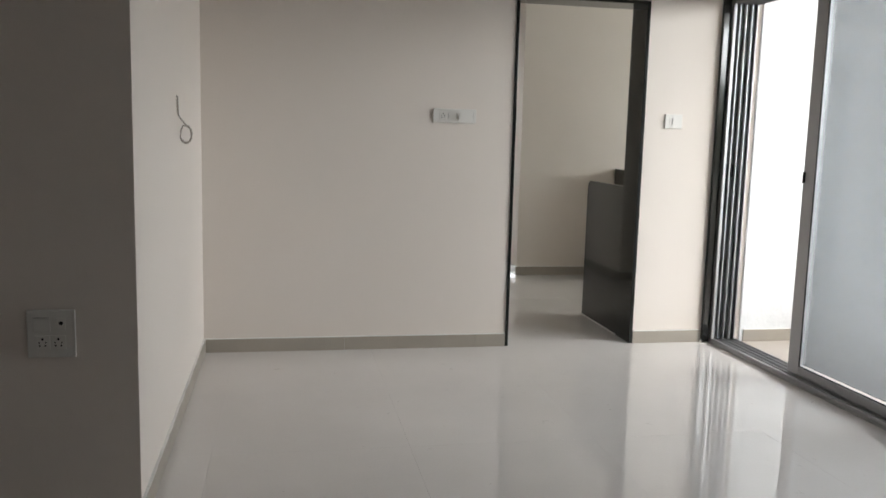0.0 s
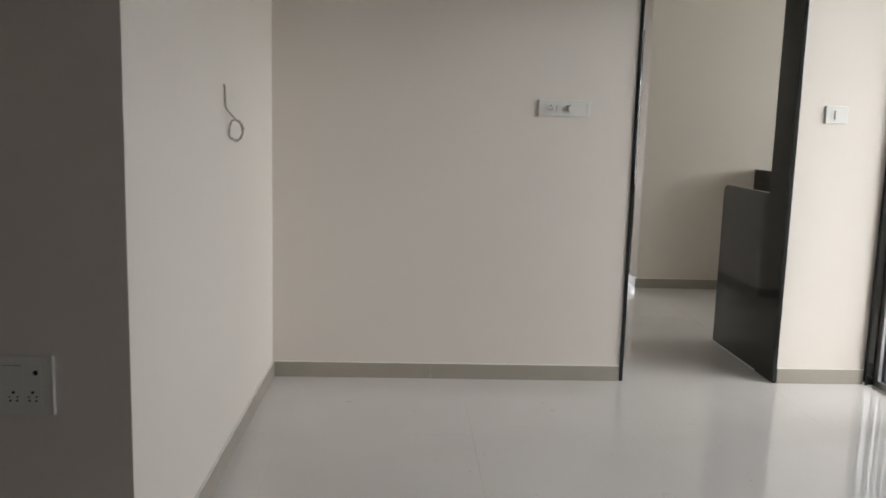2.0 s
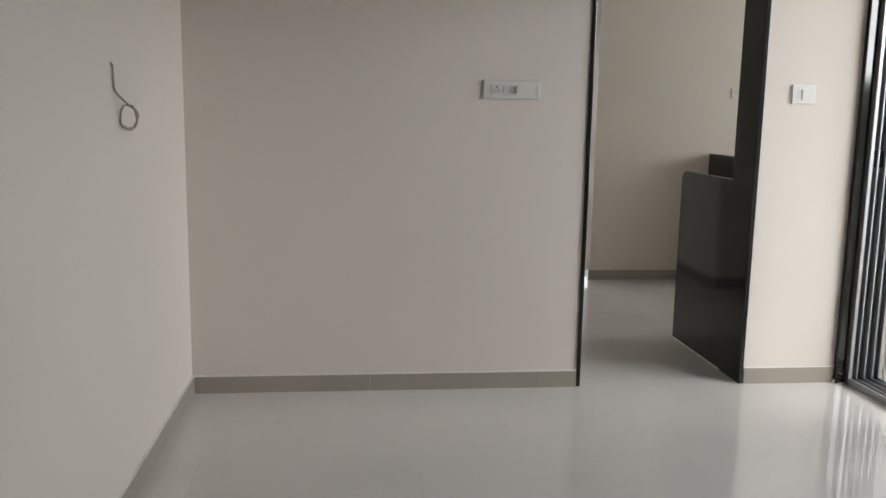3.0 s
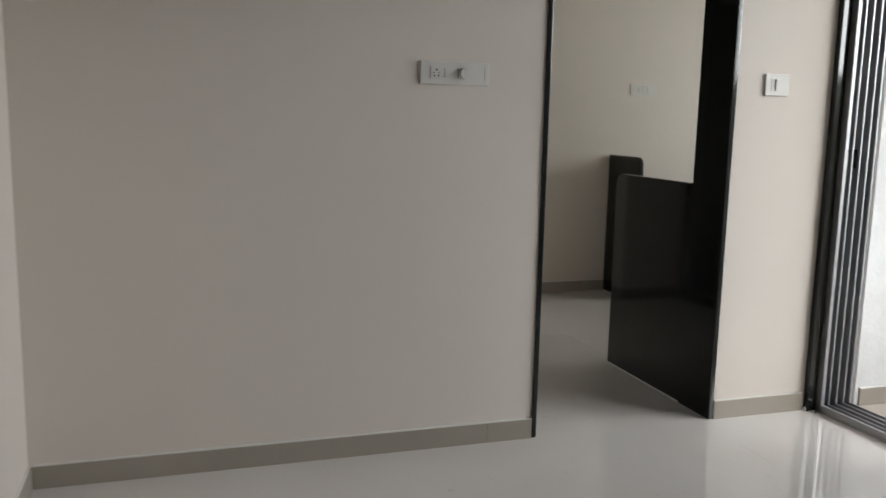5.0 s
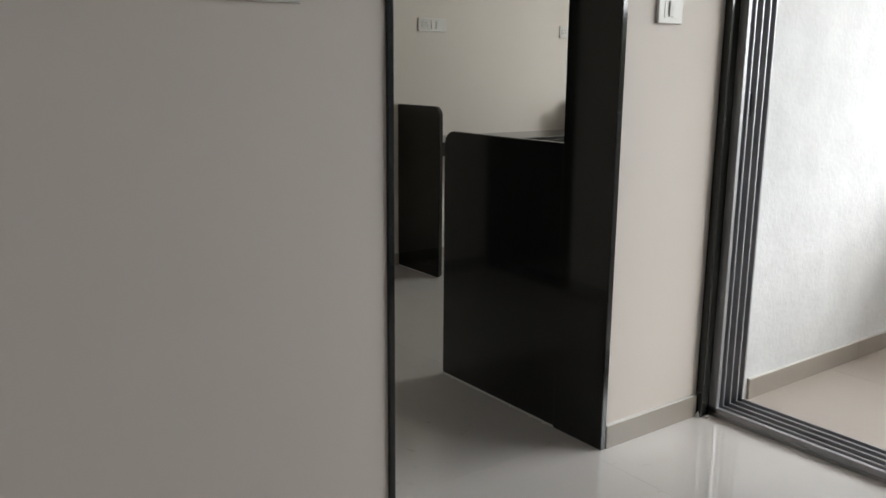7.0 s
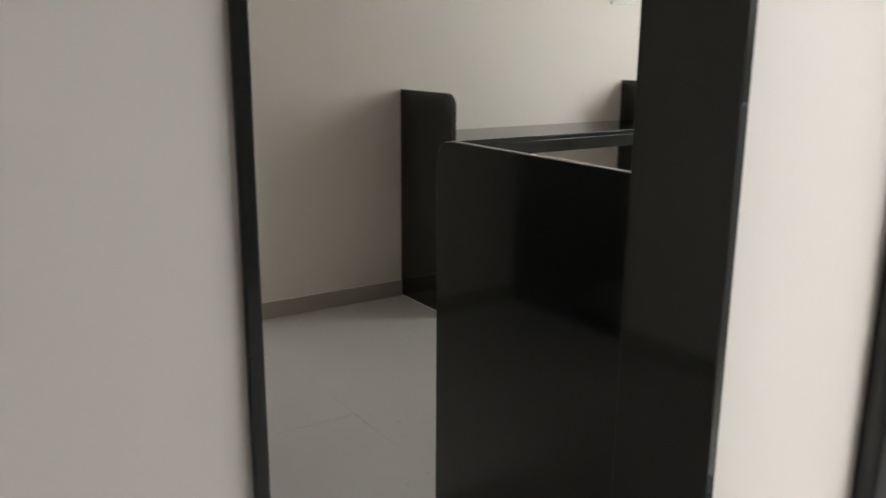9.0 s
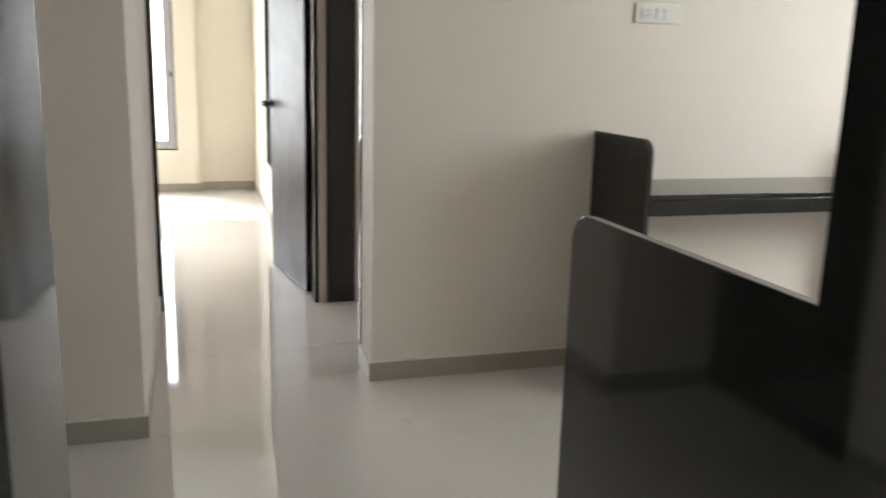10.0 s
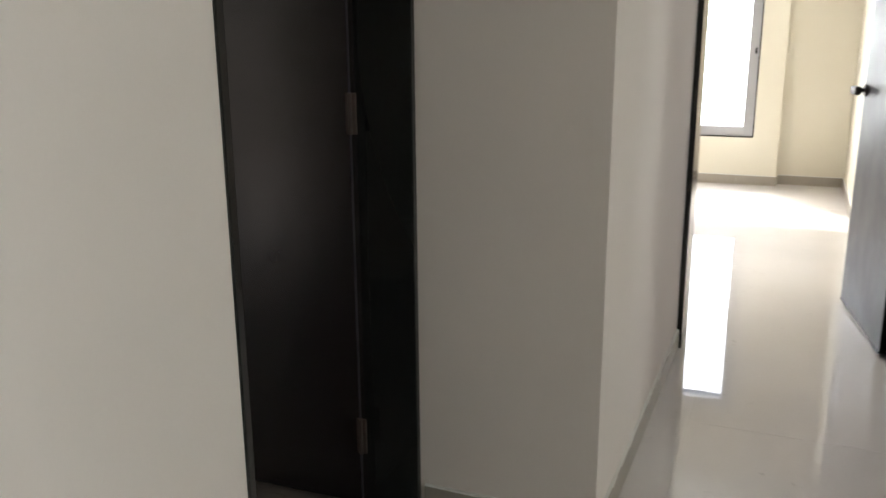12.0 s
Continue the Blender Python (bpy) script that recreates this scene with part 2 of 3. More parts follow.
# ---- kitchen, lobby, bathroom and bedroom walls ----
structure("wall_kitchen_north", [(2.103, 5.35, 7.423, 7.573, 0, TOP)], PAINT, "cream painted kitchen wall behind the granite counter")
structure("wall_kitchen_south", [(2.88, 5.35, 5.043, 5.193, 0, TOP)], PAINT, "cream painted kitchen wall beside the balcony")
structure("wall_kitchen_east", [(5.35, 5.5, 5.043, 7.573, 0, 0.95), (5.35, 5.5, 5.043, 7.573, 2.25, TOP), (5.35, 5.5, 5.043, 5.22, 0.95, 2.25), (5.35, 5.5, 6.28, 7.573, 0.95, 2.25)],
          PAINT, "cream painted kitchen wall with a window opening")
structure("wall_lobby_west", [(0.62, 0.77, 5.043, 6.335, 0, TOP), (0.62, 0.77, 6.335, 7.083, 2.12, TOP)], PAINT, "cream painted lobby wall with a dark doorway")
structure("wall_lobby_north", [(-1.35, 1.256, 7.083, 7.233, 0, TOP)], PAINT, "cream painted wall beside the bathroom doorway")
structure("wall_bathroom_west", [(-1.35, -1.2, 5.043, 7.083, 0, TOP)], PAINT, "plain cream wall closing the bathroom")
structure("wall_passage_west", [(1.106, 1.256, 7.233, 8.6, 0, TOP)], PAINT, "cream painted wall along the short passage")
structure("wall_passage_east", [(2.103, 2.25, 7.573, 7.66, 0, TOP), (2.103, 2.25, 7.66, 8.6, 2.12, TOP)], PAINT, "cream painted passage wall with a side doorway")
structure("wall_bedroom_south", [(-1.35, 1.256, 8.6, 8.78, 0, TOP), (2.066, 4.15, 8.6, 8.78, 0, TOP), (1.256, 2.066, 8.6, 8.78, 2.12, TOP)], PAINT,
          "cream painted wall with the bedroom doorway")
# unseen wall, its opening added for the side room's fill lamp
structure("wall_side_room_east", [(4.0, 4.15, 7.573, 8.6, 0, 1.0), (4.0, 4.15, 7.573, 8.6, 2.1, TOP), (4.0, 4.15, 7.573, 7.7, 1.0, 2.1), (4.0, 4.15, 8.5, 8.6, 1.0, 2.1)], PAINT,
          "unseen plain cream wall with an added opening for fill light")
structure("wall_bedroom_north", [(-1.35, -0.35, 12.8, 13.0, 0, TOP), (1.31, 1.517, 12.8, 13.0, 0, TOP), (-0.35, 1.31, 12.8, 13.0, 0, 0.41), (-0.35, 1.31, 12.8, 13.0, 2.12, TOP)], BEDROOM_PAINT, "cream bedroom wall, yellowed for bounced sun, with a tall window")
structure("wall_bedroom_recess", [(1.517, 2.2, 12.92, 13.06, 0, TOP)], BEDROOM_PAINT, "recessed cream wall, yellowed for bounced sun, beside the bedroom window")
structure("wall_bedroom_east", [(2.052, 2.2, 8.78, 10.14, 0, TOP), (2.052, 2.2, 11.45, 12.92, 0, TOP), (2.052, 2.2, 10.14, 11.45, 0, 0.43), (2.052, 2.2, 10.14, 11.45, 2.12, TOP)], BEDROOM_PAINT,
          "sunlit cream bedroom wall with a granite framed window")
structure("wall_bedroom_west", [(-1.35, -1.2, 7.233, 12.8, 0, TOP)], BEDROOM_PAINT, "plain cream wall closing the bedroom")

# ---- skirting ----
SK = 0.078


def skirting(a, b, side, label="taupe tile skirting with a pale caulk line", name="baseboard"):
    """A skirting run from a to b (x, y), on a wall whose room lies towards side (dx, dy), in tile lengths."""
    d = (Vector(b) - Vector(a))
    length = d.length
    d.normalize()
    n = Vector(side)
    run = new(name)
    run.location = (*a, 0)
    tagged(run, label, "skirting", kind="structure")
    u, made = 0.0, 0
    while u < length - 0.001:
        w = min(0.8, length - u)
        p, q = d * (u + 0.0006), d * (u + w - 0.0006) + n * 0.011
        part("skirting_tile", boxes((min(p.x, q.x), max(p.x, q.x), min(p.y, q.y), max(p.y, q.y), 0.0, SK)), SKIRTING, run)
        u += w
    bm = bmesh.new()
    steps = max(2, int(length / 0.06))
    for k in range(steps):
        p, q = d * (length * k / steps), d * (length * (k + 1) / steps) + n * (0.008 + 0.003 * random.random())
        h = 0.003 + 0.003 * random.random()
        bmesh.ops.create_cube(bm, size=1, matrix=Matrix.Translation(((p.x + q.x) / 2, (p.y + q.y) / 2, SK + h / 2)) @ Matrix.Diagonal((max(abs(q.x - p.x), 0.001), max(abs(q.y - p.y), 0.001), h, 1)))
    part("caulk_line", bm, CAULK, run, "uneven white caulk line")
    return run


skirting((-0.489, 4.83), (1.298, 4.83), (0, -1))
skirting((2.141, 4.83), (2.608, 4.83), (0, -1))
skirting((-0.5, 2.646), (-0.5, 4.818), (1, 0))
skirting((-2.4, 2.656), (-0.5, 2.656), (0, -1))
skirting((2.103, 7.423), (3.029, 7.423), (0, -1))
skirting((3.055, 7.423), (4.474, 7.423), (0, -1))
skirting((2.103, 7.412), (2.103, 7.64), (-1, 0))
skirting((0.79, 7.083), (1.256, 7.083), (0, -1))
skirting((1.256, 7.072), (1.256, 8.59), (1, 0))
skirting((0.77, 5.05), (0.77, 6.31), (1, 0))
skirting((-1.2, 12.8), (1.528, 12.8), (0, -1))
skirting((1.53, 12.92), (2.04, 12.92), (0, -1))
skirting((2.052, 8.9), (2.052, 12.9), (-1, 0))
skirting((2.9, 4.812), (4.3, 4.812), (0, -1), "taupe tile skirting on the balcony wall")

# ---- granite door linings ----


def lining(name, spans, label):
    ob = empty(name, *[(spans[0][k] + spans[0][k + 1]) / 2 for k in (0, 2)], 0)
    tagged(ob, label, "door frame", kind="structure")
    for pn, sp in zip(("jamb", "jamb", "head"), spans):
        x, y = ob.location.x, ob.location.y
        part(pn, boxes((sp[0] - x, sp[1] - x, sp[2] - y, sp[3] - y, sp[4], sp[5]), bevel=0.002), GRANITE, ob)
    return ob


lining("trim_kitchen_doorway", [(1.3, 1.319, 4.822, 5.047, 0, 2.1), (2.117, 2.139, 4.822, 5.047, 0, 2.1), (1.3, 2.139, 4.822, 5.047, 2.1, 2.122)],
       "polished black granite lining of the open doorway")
lining("trim_bathroom_doorway", [(0.612, 0.776, 7.063, 7.083, 0, 2.1), (0.612, 0.776, 6.335, 6.355, 0, 2.1), (0.612, 0.776, 6.335, 7.083, 2.1, 2.12)],
       "black granite lining of the bathroom doorway")
lining("trim_bedroom_doorway", [(1.256, 1.278, 8.59, 8.784, 0, 2.1), (2.044, 2.066, 8.603, 8.784, 0, 2.1), (1.256, 2.066, 8.59, 8.784, 2.1, 2.12)],
       "black granite lining of the bedroom doorway")
lining("trim_side_doorway", [(2.107, 2.256, 8.578, 8.598, 0.004, 2.1), (2.097, 2.256, 7.64, 7.66, 0, 2.1), (2.097, 2.256, 7.64, 8.598, 2.1, 2.12)],
       "black granite lining of the dark side doorway")
structure("threshold", [(0.615, 0.773, 6.355, 7.063, -0.002, 0.012)], GRANITE, "black granite threshold of the bathroom doorway", "threshold", 0.003)
lining("trim_balcony_door", [(2.61, 2.655, 4.80, 4.828, 0, 2.17), (2.61, 2.655, 1.62, 1.648, 0, 2.17), (2.61, 2.655, 1.62, 4.828, 2.17, 2.2)],
       "glossy black granite surround of the balcony door")

# ---- kitchen granite ----
near_panel = tagged(link("granite_partition", slab_yz(2.122, 2.145, 5.047, 5.705, 0, 0.987, (5.705, 0.055), 0.012), GRANITE),
       "polished black granite end panel with a rounded corner", "partition")
far_panel = tagged(link("granite_partition", slab_yz(3.03, 3.054, 6.985, 7.423, 0, 1.01, (6.985, 0.06), 0.03), GRANITE),
       "black granite panel standing against the kitchen wall", "partition")
tagged(link("granite_partition", slab_yz(4.475, 4.499, 6.985, 7.423, 0, 1.03, (6.985, 0.06), 0.03), GRANITE),
       "black granite panel at the counter's far end", "partition")
part("caulk_line", boxes((2.1175, 2.1218, 5.05, 5.692, 0.0, 0.005)), CAULK, near_panel, "thin pale caulk line at the foot")
part("caulk_line", boxes((3.0255, 3.0298, 7.016, 7.41, 0.0, 0.005)), CAULK, far_panel, "thin pale caulk line at the foot")
counter = empty("kitchen_counter", 3.53, 7.2, 0)
tagged(counter, "black granite kitchen counter between two end panels", "counter")
part("worktop", boxes((-0.475, 0.944, -0.21, 0.222, 0.785, 0.805), bevel=0.002), GRANITE, counter)
part("front_edge", boxes((-0.475, 0.944, -0.212, -0.19, 0.725, 0.784), bevel=0.002), GRANITE, counter)


# ---- sliding balcony door ----
def sliding_door():
    door = empty("door_1", 2.752, 3.34, 0)
    tagged(door, "three track aluminium sliding glass door, partly open", "sliding door", kind="structure")
    x0, y0 = 2.785, 3.34

    def at(*s):
        return (s[0] - x0, s[1] - x0, s[2] - y0, s[3] - y0, s[4], s[5])
    lo, hi, head = 1.65, 4.822, 2.165
    part("sill", boxes(at(2.69, 2.855, lo, hi, 0, 0.012)), ALUMINIUM, door)
    part("jamb", boxes(at(2.69, 2.855, hi - 0.014, hi, 0.0, head)), ALUMINIUM, door)
    part("jamb", boxes(at(2.69, 2.855, lo - 0.02, lo, 0.0, head)), ALUMINIUM, door)
    part("head", boxes(at(2.69, 2.855, lo, hi, head - 0.014, head)), ALUMINIUM, door)
    for k, x in enumerate((2.692, 2.731, 2.771, 2.811, 2.846)):
        w = 0.017 if k == 0 else 0.008
        part("track_rail", boxes(at(x, x + w, lo, hi - 0.016, 0.012, 0.034), at(x, x + w, hi - 0.05, hi - 0.015, 0.012, head - 0.015),
                                 at(x, x + w, lo, hi - 0.016, head - 0.04, head - 0.015), bevel=0.0015), ALUMINIUM, door)
        if k < 4:
            nx = (2.731, 2.771, 2.811, 2.846)[k]
            # dark strips paint the shade inside the sill and jamb grooves
            part("groove_shade", boxes(at(x + w + 0.003, nx - 0.003, lo, hi - 0.017, 0.0125, 0.0145)), GASKET, door, "dark strip painting the groove's shade")
            part("groove_shade", boxes(at(nx - 0.022, nx - 0.004, hi - 0.018, hi - 0.0145, 0.015, head - 0.02)), GROOVE, door, "dark strip painting the groove's shade")
    for x in (2.722, 2.762):
        part("latch_keeper", boxes(at(x - 0.008, x + 0.008, hi - 0.036, hi - 0.018, 1.07, 1.15), bevel=0.002), GASKET, door, "small black latch keeper")
    for x, a, b in ((2.737, 2.95, 4.012), (2.779, 2.02, 3.09), (2.817, 1.66, 2.73)):
        z0, z1, w = 0.036, head - 0.03, 0.1
        sash = part("sash", boxes(at(x, x + 0.032, b - w, b, z0, z1), at(x, x + 0.032, a, a + w, z0, z1), at(x, x + 0.032, a + w, b - w, z0, z0 + 0.052),
                                  at(x, x + 0.032, a + w, b - w, z1 - w, z1), bevel=0.003), ALUMINIUM, door)
        part("pane", boxes(at(x + 0.013, x + 0.019, a + w - 0.01, b - w + 0.01, z0 + 0.065, z1 - w + 0.01)), TINTED, sash)
        part("gasket", boxes(at(x - 0.001, x + 0.003, b - w - 0.006, b - w, z0 + 0.052, z1 - w), at(x - 0.001, x + 0.003, a + w, b - w, z0 + 0.052, z0 + 0.058)), GASKET, sash)
        part("latch", boxes(at(x - 0.01, x, b - 0.022, b - 0.006, 1.08, 1.14), bevel=0.003), GASKET, sash, "small black latch")
    return door


sliding_door()


# ---- windows ----
def window(name, spans, pane_spans, label, lock=None, stone=None):
    ob = empty(name, *[(spans[0][k] + spans[0][k + 1]) / 2 for k in (0, 2, 4)])
    tagged(ob, label, "window", kind="structure")
    o = ob.location

    def at(s):
        return (s[0] - o.x, s[1] - o.x, s[2] - o.y, s[3] - o.y, s[4] - o.z, s[5] - o.z)
    fr = part("window_frame", boxes(*[at(s) for s in spans], bevel=0.003), ALUMINIUM, ob)
    for s in pane_spans:
        p = part("pane", boxes(at(s)), PANE, fr)
        p.visible_shadow = False
    if lock:
        part("lock", boxes(at(lock), bevel=0.002), GASKET, ob, "small dark lock")
    for s in stone or ():
        part("window_sill", boxes(at(s), bevel=0.002), GRANITE, ob, "black granite surround")
    return ob


window("window_1", [(1.222, 1.308, 12.815, 12.87, 0.412, 2.118), (-0.348, -0.262, 12.815, 12.87, 0.412, 2.118), (-0.262, 1.222, 12.815, 12.87, 0.412, 0.492), (-0.262, 1.222, 12.815, 12.87, 2.04, 2.118),
                    (0.455, 0.505, 12.82, 12.865, 0.492, 2.04)],
       [(0.5, 1.26, 12.84, 12.845, 0.455, 2.075), (-0.3, 0.46, 12.848, 12.853, 0.455, 2.075)], "tall aluminium framed window with white glare", (1.272, 1.288, 12.806, 12.816, 1.1, 1.15),
       [(1.304, 1.3135, 12.797, 12.812, 0.404, 2.118), (-0.35, 1.304, 12.797, 12.814, 0.402, 0.412)])
window("window_2", [(2.13, 2.17, 10.162, 10.2, 0.452, 2.1), (2.13, 2.17, 11.39, 11.428, 0.452, 2.1), (2.13, 2.17, 10.2, 11.39, 0.452, 0.49), (2.13, 2.17, 10.2, 11.39, 2.06, 2.1), (2.132, 2.168, 10.77, 10.815, 0.49, 2.06)],
       [(2.147, 2.152, 10.19, 10.78, 0.485, 2.065), (2.155, 2.16, 10.8, 11.4, 0.485, 2.065)], "aluminium window in a black granite surround", None,
       [(2.046, 2.2, 11.428, 11.45, 0.43, 2.12), (2.046, 2.2, 10.14, 10.162, 0.43, 2.12), (2.04, 2.2, 10.162, 11.428, 0.43, 0.451), (2.046, 2.2, 10.162, 11.428, 2.1, 2.12)])
window("window_3", [(5.39, 5.43, 5.22, 5.265, 0.95, 2.25), (5.39, 5.43, 6.235, 6.28, 0.95, 2.25), (5.39, 5.43, 5.265, 6.235, 0.95, 0.995), (5.39, 5.43, 5.265, 6.235, 2.205, 2.25), (5.392, 5.428, 5.73, 5.77, 0.995, 2.205)],
       [(5.405, 5.41, 5.26, 5.74, 0.99, 2.21), (5.412, 5.417, 5.76, 6.24, 0.99, 2.21)], "aluminium framed kitchen window")


# ---- door leaves ----
def hinge(parent, x, y, z):
    h = part("hinge", boxes((x - 0.014, x + 0.014, y - 0.003, y + 0.003, z - 0.05, z + 0.05), bevel=0.001), BRASS, parent, "brown steel butt hinge")
    part("knuckle", rod((x, y - 0.006, z - 0.05), (x, y - 0.006, z + 0.05), 0.005), BRASS, h)


# bedroom leaf: built along +y from its hinge edge, face towards -x
leaf = empty("door_2", 2.022, 8.792, 0)
tagged(leaf, "open dark glossy laminate bedroom door with steel handle", "door", kind="structure")
leaf.rotation_euler = (0, 0, radians(8.6))
part("leaf", boxes((0.0, 0.032, 0.0, 0.745, 0.012, 2.07), bevel=0.002), GREY_LAMINATE, leaf)
part("edge_band", boxes((0.001, 0.031, -0.003, -0.0005, 0.012, 2.07)), LAMINATE, leaf, "near black edge band")
part("bottom_rail", boxes((-0.003, -0.0005, 0.0, 0.745, 0.012, 0.02)), LAMINATE, leaf)
hd = part("lever_handle", boxes((-0.062, -0.034, 0.64, 0.742, 0.992, 1.03), bevel=0.007), STEEL, leaf, "short brushed steel lever")
part("rose", rod((-0.001, 0.70, 1.011), (-0.012, 0.70, 1.011), 0.026, 20), STEEL, hd)
part("neck", rod((-0.012, 0.70, 1.011), (-0.04, 0.70, 1.011), 0.010), STEEL, hd)

# bathroom leaf: opened flat against the far wall of the bathroom
bath = empty("door_3", 0.622, 7.027, 0)
tagged(bath, "near black brown bathroom door standing open inward", "door", kind="structure")
bath.rotation_euler = (0, 0, radians(2))
part("leaf", boxes((-0.70, 0.0, 0.0, 0.03, 0.014, 2.07), bevel=0.002), LAMINATE, bath)
part("edge_band", boxes((0.0005, 0.004, 0.001, 0.029, 0.014, 2.07)), LAMINATE, bath)
part("edge_bead", boxes((0.0, 0.0055, -0.0012, 0.0005, 0.014, 2.07)), GREY_LAMINATE, bath, "thin grey edge bead")
for z in (0.22, 1.08, 1.85):
    hinge(bath, 0.008, -0.004, z)


# ---- switch plates and sockets; each faces -y, its centre at the empty ----
def plate(name, x, y, z, w, h, label, category):
    ob = empty(name, x, y, z)
    tagged(ob, label, category)
    part("plate", boxes((-w / 2, w / 2, -0.011, 0.0, -h / 2, h / 2), bevel=0.0025), PLASTIC, ob)
    return ob


def socket_holes(parent, x, z, s=1.0):
    m = part("socket_module", boxes((x - 0.024 * s, x + 0.024 * s, -0.0135, -0.011, z - 0.024 * s, z + 0.024 * s), bevel=0.001), PLASTIC, parent)
    # flat dark discs, slightly proud, painted as the holes' shade
    for dx, dz, r in ((0, 0.012, 0.0042), (-0.0105, 0.0, 0.0026), (0.0105, 0.0, 0.0026), (-0.009, -0.0105, 0.0032), (0.009, -0.0105, 0.0032)):
        part("socket_hole", rod((x + dx * s, -0.0139, z + dz * s), (x + dx * s, -0.0133, z + dz * s), r * s, 10), HOLE, m)


def rocker(parent, x, z, w, h):
    bm = boxes((x - w / 2, x + w / 2, -0.017, -0.011, z - h / 2, z + h / 2), bevel=0.0015)
    for v in bm.verts:
        if v.co.y < -0.014:
            v.co.y -= 0.003 * (v.co.z - z) / h
    return part("rocker", bm, PLASTIC, parent)


p = plate("switch_plate", 0.944, 4.83, 1.399, 0.258, 0.082, "white plastic plate with socket and fan regulator", "switch plate")
socket_holes(p, -0.07, 0.0, 0.9)
part("slot", boxes((-0.041, -0.037, -0.0125, -0.0105, -0.016, 0.016)), SLOT, p)
part("slot", boxes((0.010, 0.014, -0.0125, -0.0105, -0.016, 0.016)), SLOT, p)
kn = part("regulator_knob", rod((0.036, -0.011, 0), (0.036, -0.027, 0), 0.019, 28), PLASTIC, p, "round white fan regulator knob")
part("pointer", boxes((0.0345, 0.0375, -0.0285, -0.027, 0.0, 0.016)), PLASTIC, kn)
part("slot", boxes((0.112, 0.1135, -0.0122, -0.0105, -0.024, 0.024)), SLOT, p)

p = plate("switch_plate", 2.329, 4.83, 1.405, 0.112, 0.088, "square white plastic plate with one switch", "switch plate")
part("recess", boxes((-0.03, 0.03, -0.0125, -0.011, -0.027, 0.027), bevel=0.0005), PLASTIC, p)
rocker(p, -0.001, 0.0, 0.02, 0.046)
part("slot", boxes((-0.0135, -0.0105, -0.0135, -0.0105, -0.019, 0.019)), SLOT, p)

p = plate("switch_plate", 3.28, 7.423, 1.484, 0.21, 0.078, "white plastic kitchen plate with socket", "switch plate")
socket_holes(p, -0.05, 0.0, 0.9)
part("slot", boxes((-0.082, -0.079, -0.0125, -0.0105, -0.018, 0.018)), SLOT, p)
rocker(p, 0.0, 0, 0.022, 0.045)
rocker(p, 0.035, 0, 0.022, 0.045)

p = plate("switch_plate", 4.44, 7.423, 1.477, 0.156, 0.08, "white plastic plate with socket above the counter", "switch plate")
socket_holes(p, -0.035, 0.0, 0.9)
part("slot", boxes((-0.062, -0.059, -0.0125, -0.0105, -0.018, 0.018)), SLOT, p)
rocker(p, 0.02, 0, 0.022, 0.045)

p = plate("power_socket", -0.754, 2.656, 0.645, 0.138, 0.15, "white plastic double socket with switch and indicator", "socket")
for x in (-0.024, 0.022):
    socket_holes(p, x, -0.027, 0.92)
part("blank_cover", boxes((-0.05, 0.0, -0.0135, -0.011, 0.008, 0.05), bevel=0.001), PLASTIC, p)
part("slot", boxes((-0.05, -0.004, -0.0138, -0.0115, 0.0505, 0.0525)), SLOT, p)
mod = part("jack_module", boxes((0.018, 0.044, -0.0135, -0.011, 0.014, 0.05), bevel=0.001), PLASTIC, p)
part("jack_hole", rod((0.031, -0.0145, 0.034), (0.031, -0.013, 0.034), 0.0062, 16), HOLE, mod)
part("side_rim", boxes((0.069, 0.071, -0.013, 0.0, -0.075, 0.075)), PLASTIC, p)


# ---- loose cable ----
def loose_cable():
    cu = bpy.data.curves.new("wall_cable", "CURVE")
    cu.dimensions, cu.bevel_depth, cu.bevel_resolution, cu.resolution_u = "3D", 0.0034, 3, 6
    pts = [Vector((-0.502, 3.735, 1.425)), Vector((-0.494, 3.735, 1.418)), Vector((-0.492, 3.735, 1.345)), Vector((-0.486, 3.745, 1.33)), Vector((-0.468, 3.79, 1.302))]
    c, u = Vector((-0.468, 3.79, 1.26)), Vector((0.8, 0.6, 0))
    for k in range(22):
        a = math.pi / 2 - k * 2 * math.pi / 13
        r = 0.033 + 0.003 * math.sin(k * 1.7)
        pts.append(c + u * (r * 0.85 * math.cos(a)) + Vector((0.0, 0.0006 * k, r * 1.15 * math.sin(a))))
    sp = cu.splines.new("POLY")
    sp.points.add(len(pts) - 1)
    for q, v in zip(sp.points, pts):
        q.co = (*v, 1)
    tmp = new("cable_path", cu)
    me = bpy.data.meshes.new_from_object(tmp.evaluated_get(bpy.context.evaluated_depsgraph_get()))
    bpy.data.objects.remove(tmp)
    me.materials.clear()
    me.materials.append(CABLE)
    thing = empty("wall_cable", -0.5, 3.735, 1.38)
    tagged(thing, "coiled grey cable hanging out of the wall", "cable")
    ob = new("wire", me)
    ob.parent = thing
    ob.matrix_parent_inverse = Matrix.Translation((0.5, -3.735, -1.38))
    part("conduit_slot", boxes((-0.002, 0.0015, 0.012, 0.02, -0.03, 0.03)), CABLE, thing, "narrow grey slot in the plaster")


loose_cable()


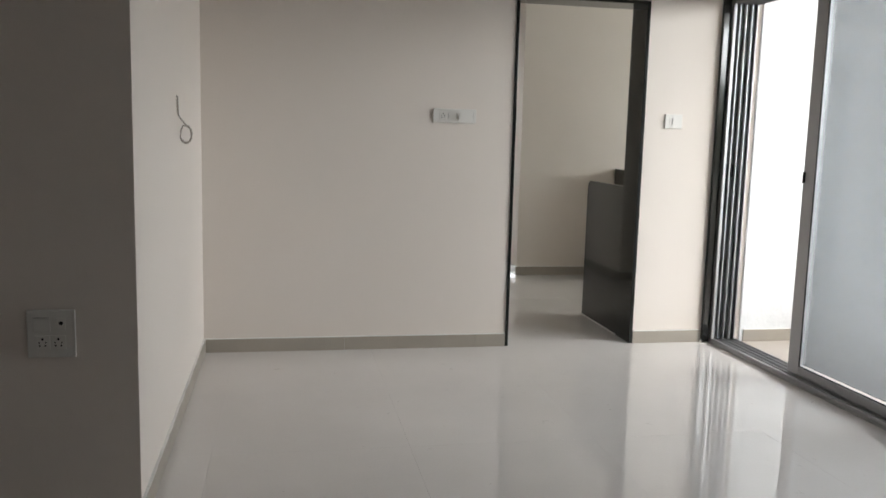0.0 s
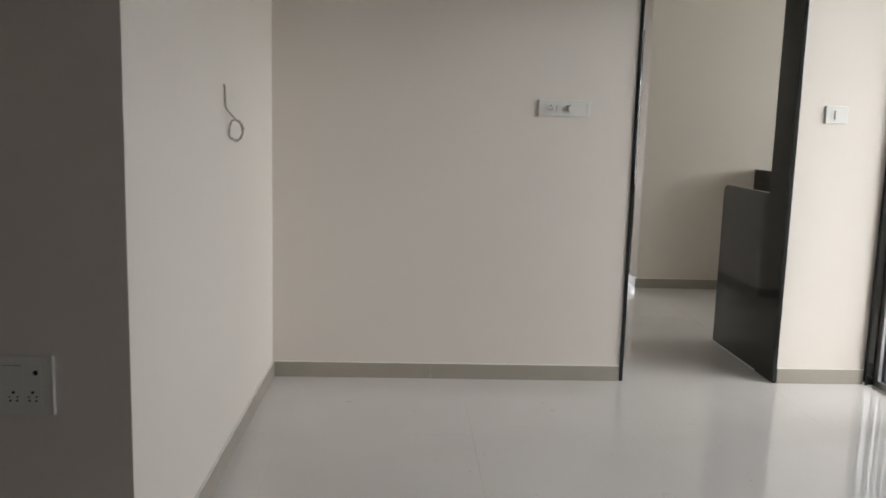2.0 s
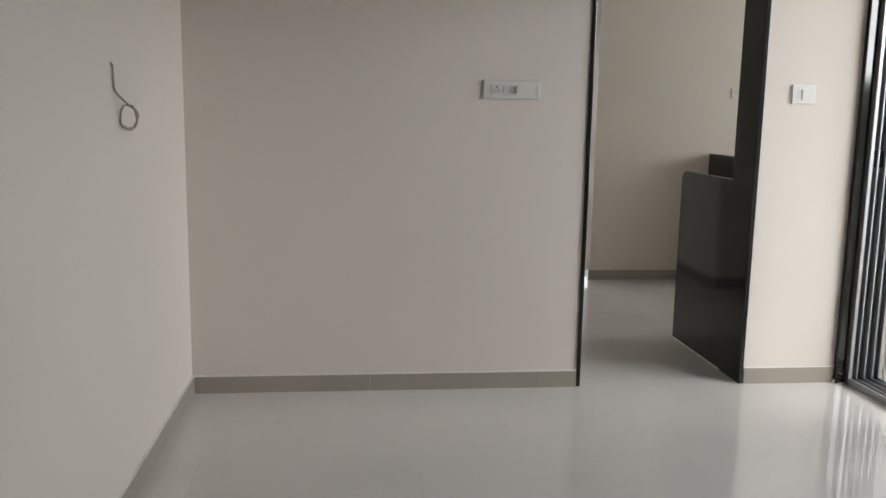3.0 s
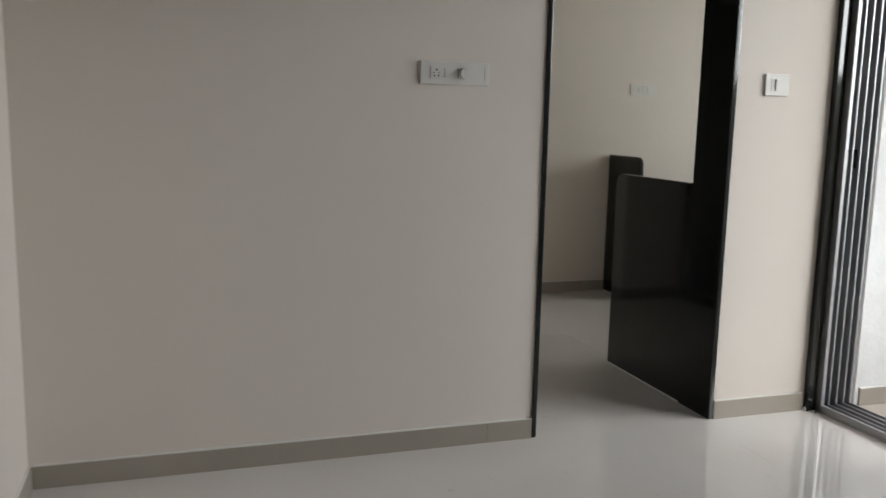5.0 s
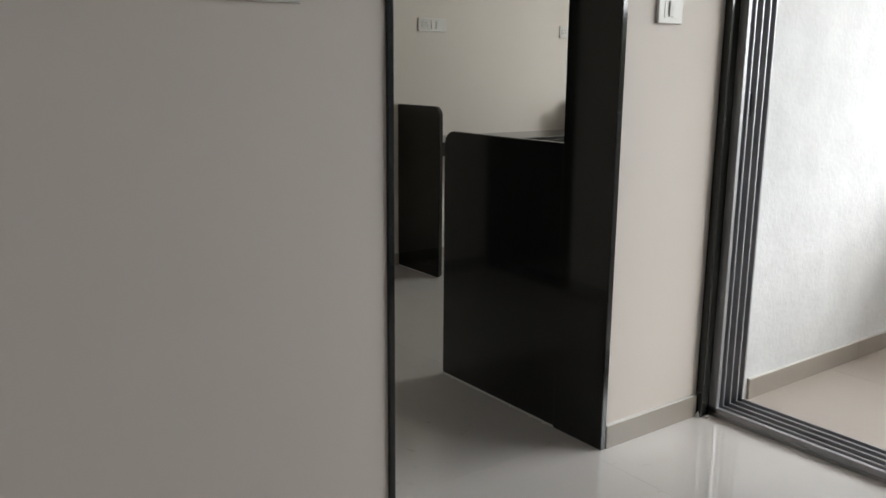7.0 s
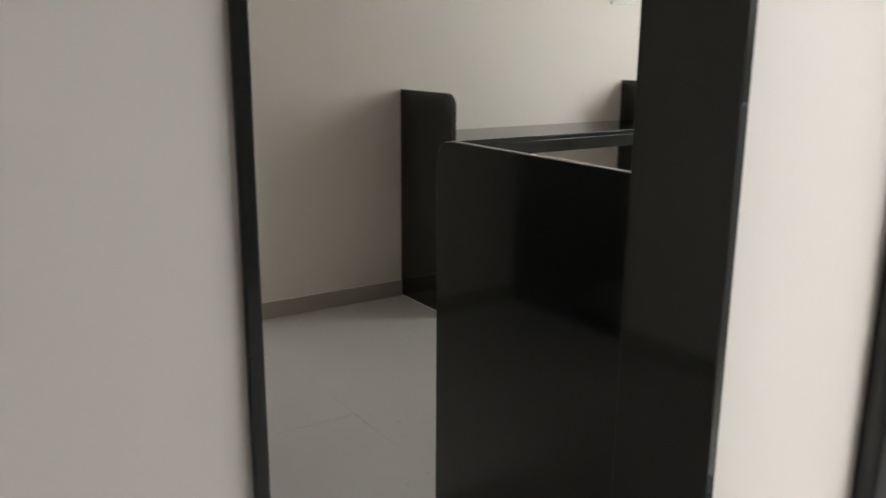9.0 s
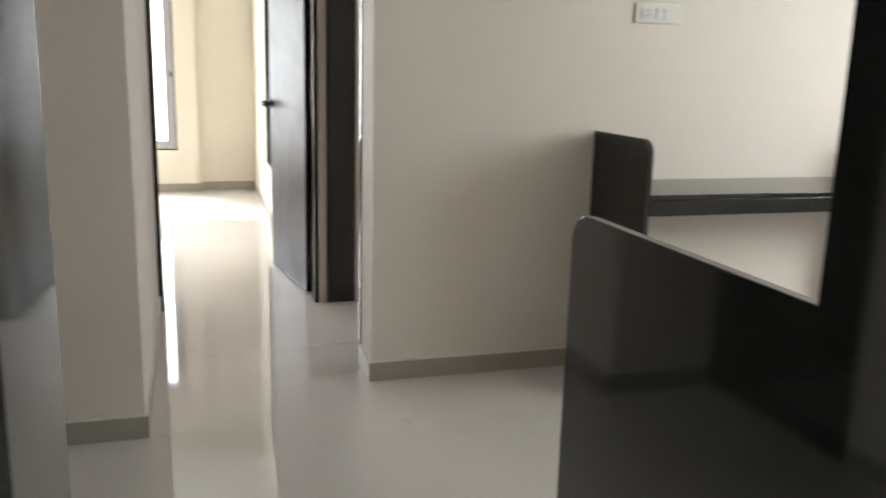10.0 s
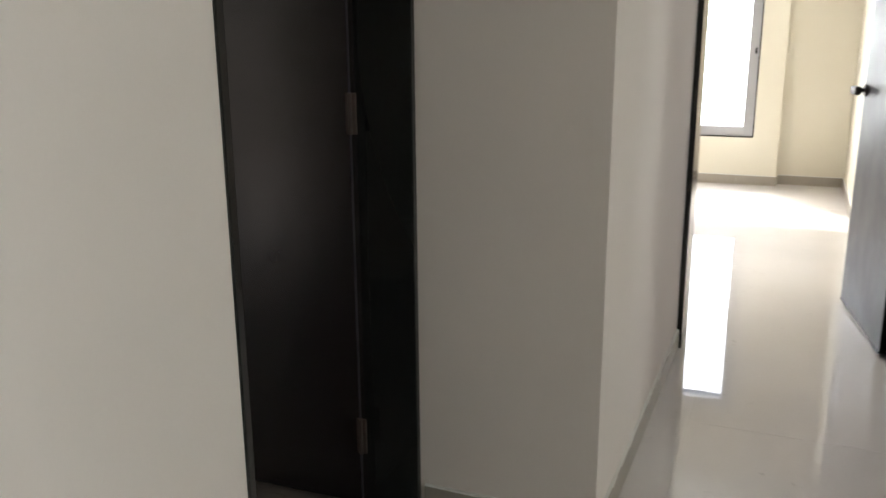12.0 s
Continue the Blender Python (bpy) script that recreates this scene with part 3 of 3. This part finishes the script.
# ---- broken plaster at the foot of the balcony surround ----
def mortar_lump(x, y, z, size):
    bm = bmesh.new()
    bmesh.ops.create_icosphere(bm, subdivisions=2, radius=1)
    for v in bm.verts:
        k = 0.7 + 0.6 * noise.noise(v.co * 1.7 + Vector((x * 9, y * 5, z)))
        v.co = Vector((v.co.x * size[0] * k, v.co.y * size[1] * k, max(0.0, v.co.z * size[2] * k)))
    ob = link("mortar_lump", bm, CAULK)
    ob.location = (x, y, z)
    return tagged(ob, "small rough lump of pale mortar on the floor", "mortar", "mortar crumbs by the balcony door")


mortar_lump(2.628, 4.79, 0.0, (0.028, 0.012, 0.012))
mortar_lump(2.606, 4.812, 0.0, (0.012, 0.010, 0.03))
for y, w in ((5.09, 0.012), (5.16, 0.007), (5.27, 0.006), (5.63, 0.009)):
    mortar_lump(2.113, y, 0.0, (0.006, w, 0.005))
mortar_lump(2.13, 8.572, 0.0, (0.03, 0.008, 0.006))
mortar_lump(2.20, 8.573, 0.0, (0.02, 0.007, 0.007))


# ---- floor tiles ----
def tiles(parent, x0, x1, y0, y1, ox, oy, size, material, gap, tilt=0.0):
    cache = {}
    i0, i1 = math.floor((x0 - ox) / size), math.ceil((x1 - ox) / size)
    j0, j1 = math.floor((y0 - oy) / size), math.ceil((y1 - oy) / size)
    for i in range(i0, i1):
        for j in range(j0, j1):
            a, b = max(x0, ox + i * size), min(x1, ox + (i + 1) * size)
            c, d = max(y0, oy + j * size), min(y1, oy + (j + 1) * size)
            if b - a < 0.01 or d - c < 0.01:
                continue
            key = (round(b - a, 4), round(d - c, 4))
            if key not in cache:
                w, h = key
                bm = boxes((gap / 2, w - gap / 2, gap / 2, h - gap / 2, -0.002, 0.0))
                bmesh.ops.recalc_face_normals(bm, faces=bm.faces)
                me = bpy.data.meshes.new("tile")
                bm.to_mesh(me)
                bm.free()
                me.materials.append(material)
                cache[key] = me
            ob = new("tile", cache[key])
            ob.location = (a, c, 0)
            ob.rotation_euler = (random.uniform(-tilt, tilt), random.uniform(-tilt, tilt), 0)
            ob.parent = parent


tiles(floor, -2.4, 2.69, -1.35, 4.94, -0.33, 4.03, 0.8, FLOOR_TILE, 0.0003, 0.0002)
tiles(floor, -1.2, 0.62, 5.043, 7.083, 0.62, 5.2, 0.3, BATH_TILE, 0.002)
tiles(floor, 0.62, 2.69, 4.94, 7.11, -0.21, 8.71, 0.8, FLOOR_TILE, 0.0004, 0.0005)
tiles(floor, -1.35, 2.69, 7.11, 13.0, -0.21, 8.71, 0.8, FLOOR_TILE, 0.0004, 0.0005)
tiles(floor, 2.69, 5.35, 5.05, 7.57, -0.21, 8.71, 0.8, FLOOR_TILE, 0.0004, 0.0004)
tiles(floor, 2.69, 4.0, 7.57, 8.6, -0.21, 8.71, 0.8, FLOOR_TILE, 0.0004, 0.0004)
tiles(floor, 2.856, 4.3, -2.85, 4.812, 2.88, 4.812, 0.6, BALCONY_TILE, 0.002)
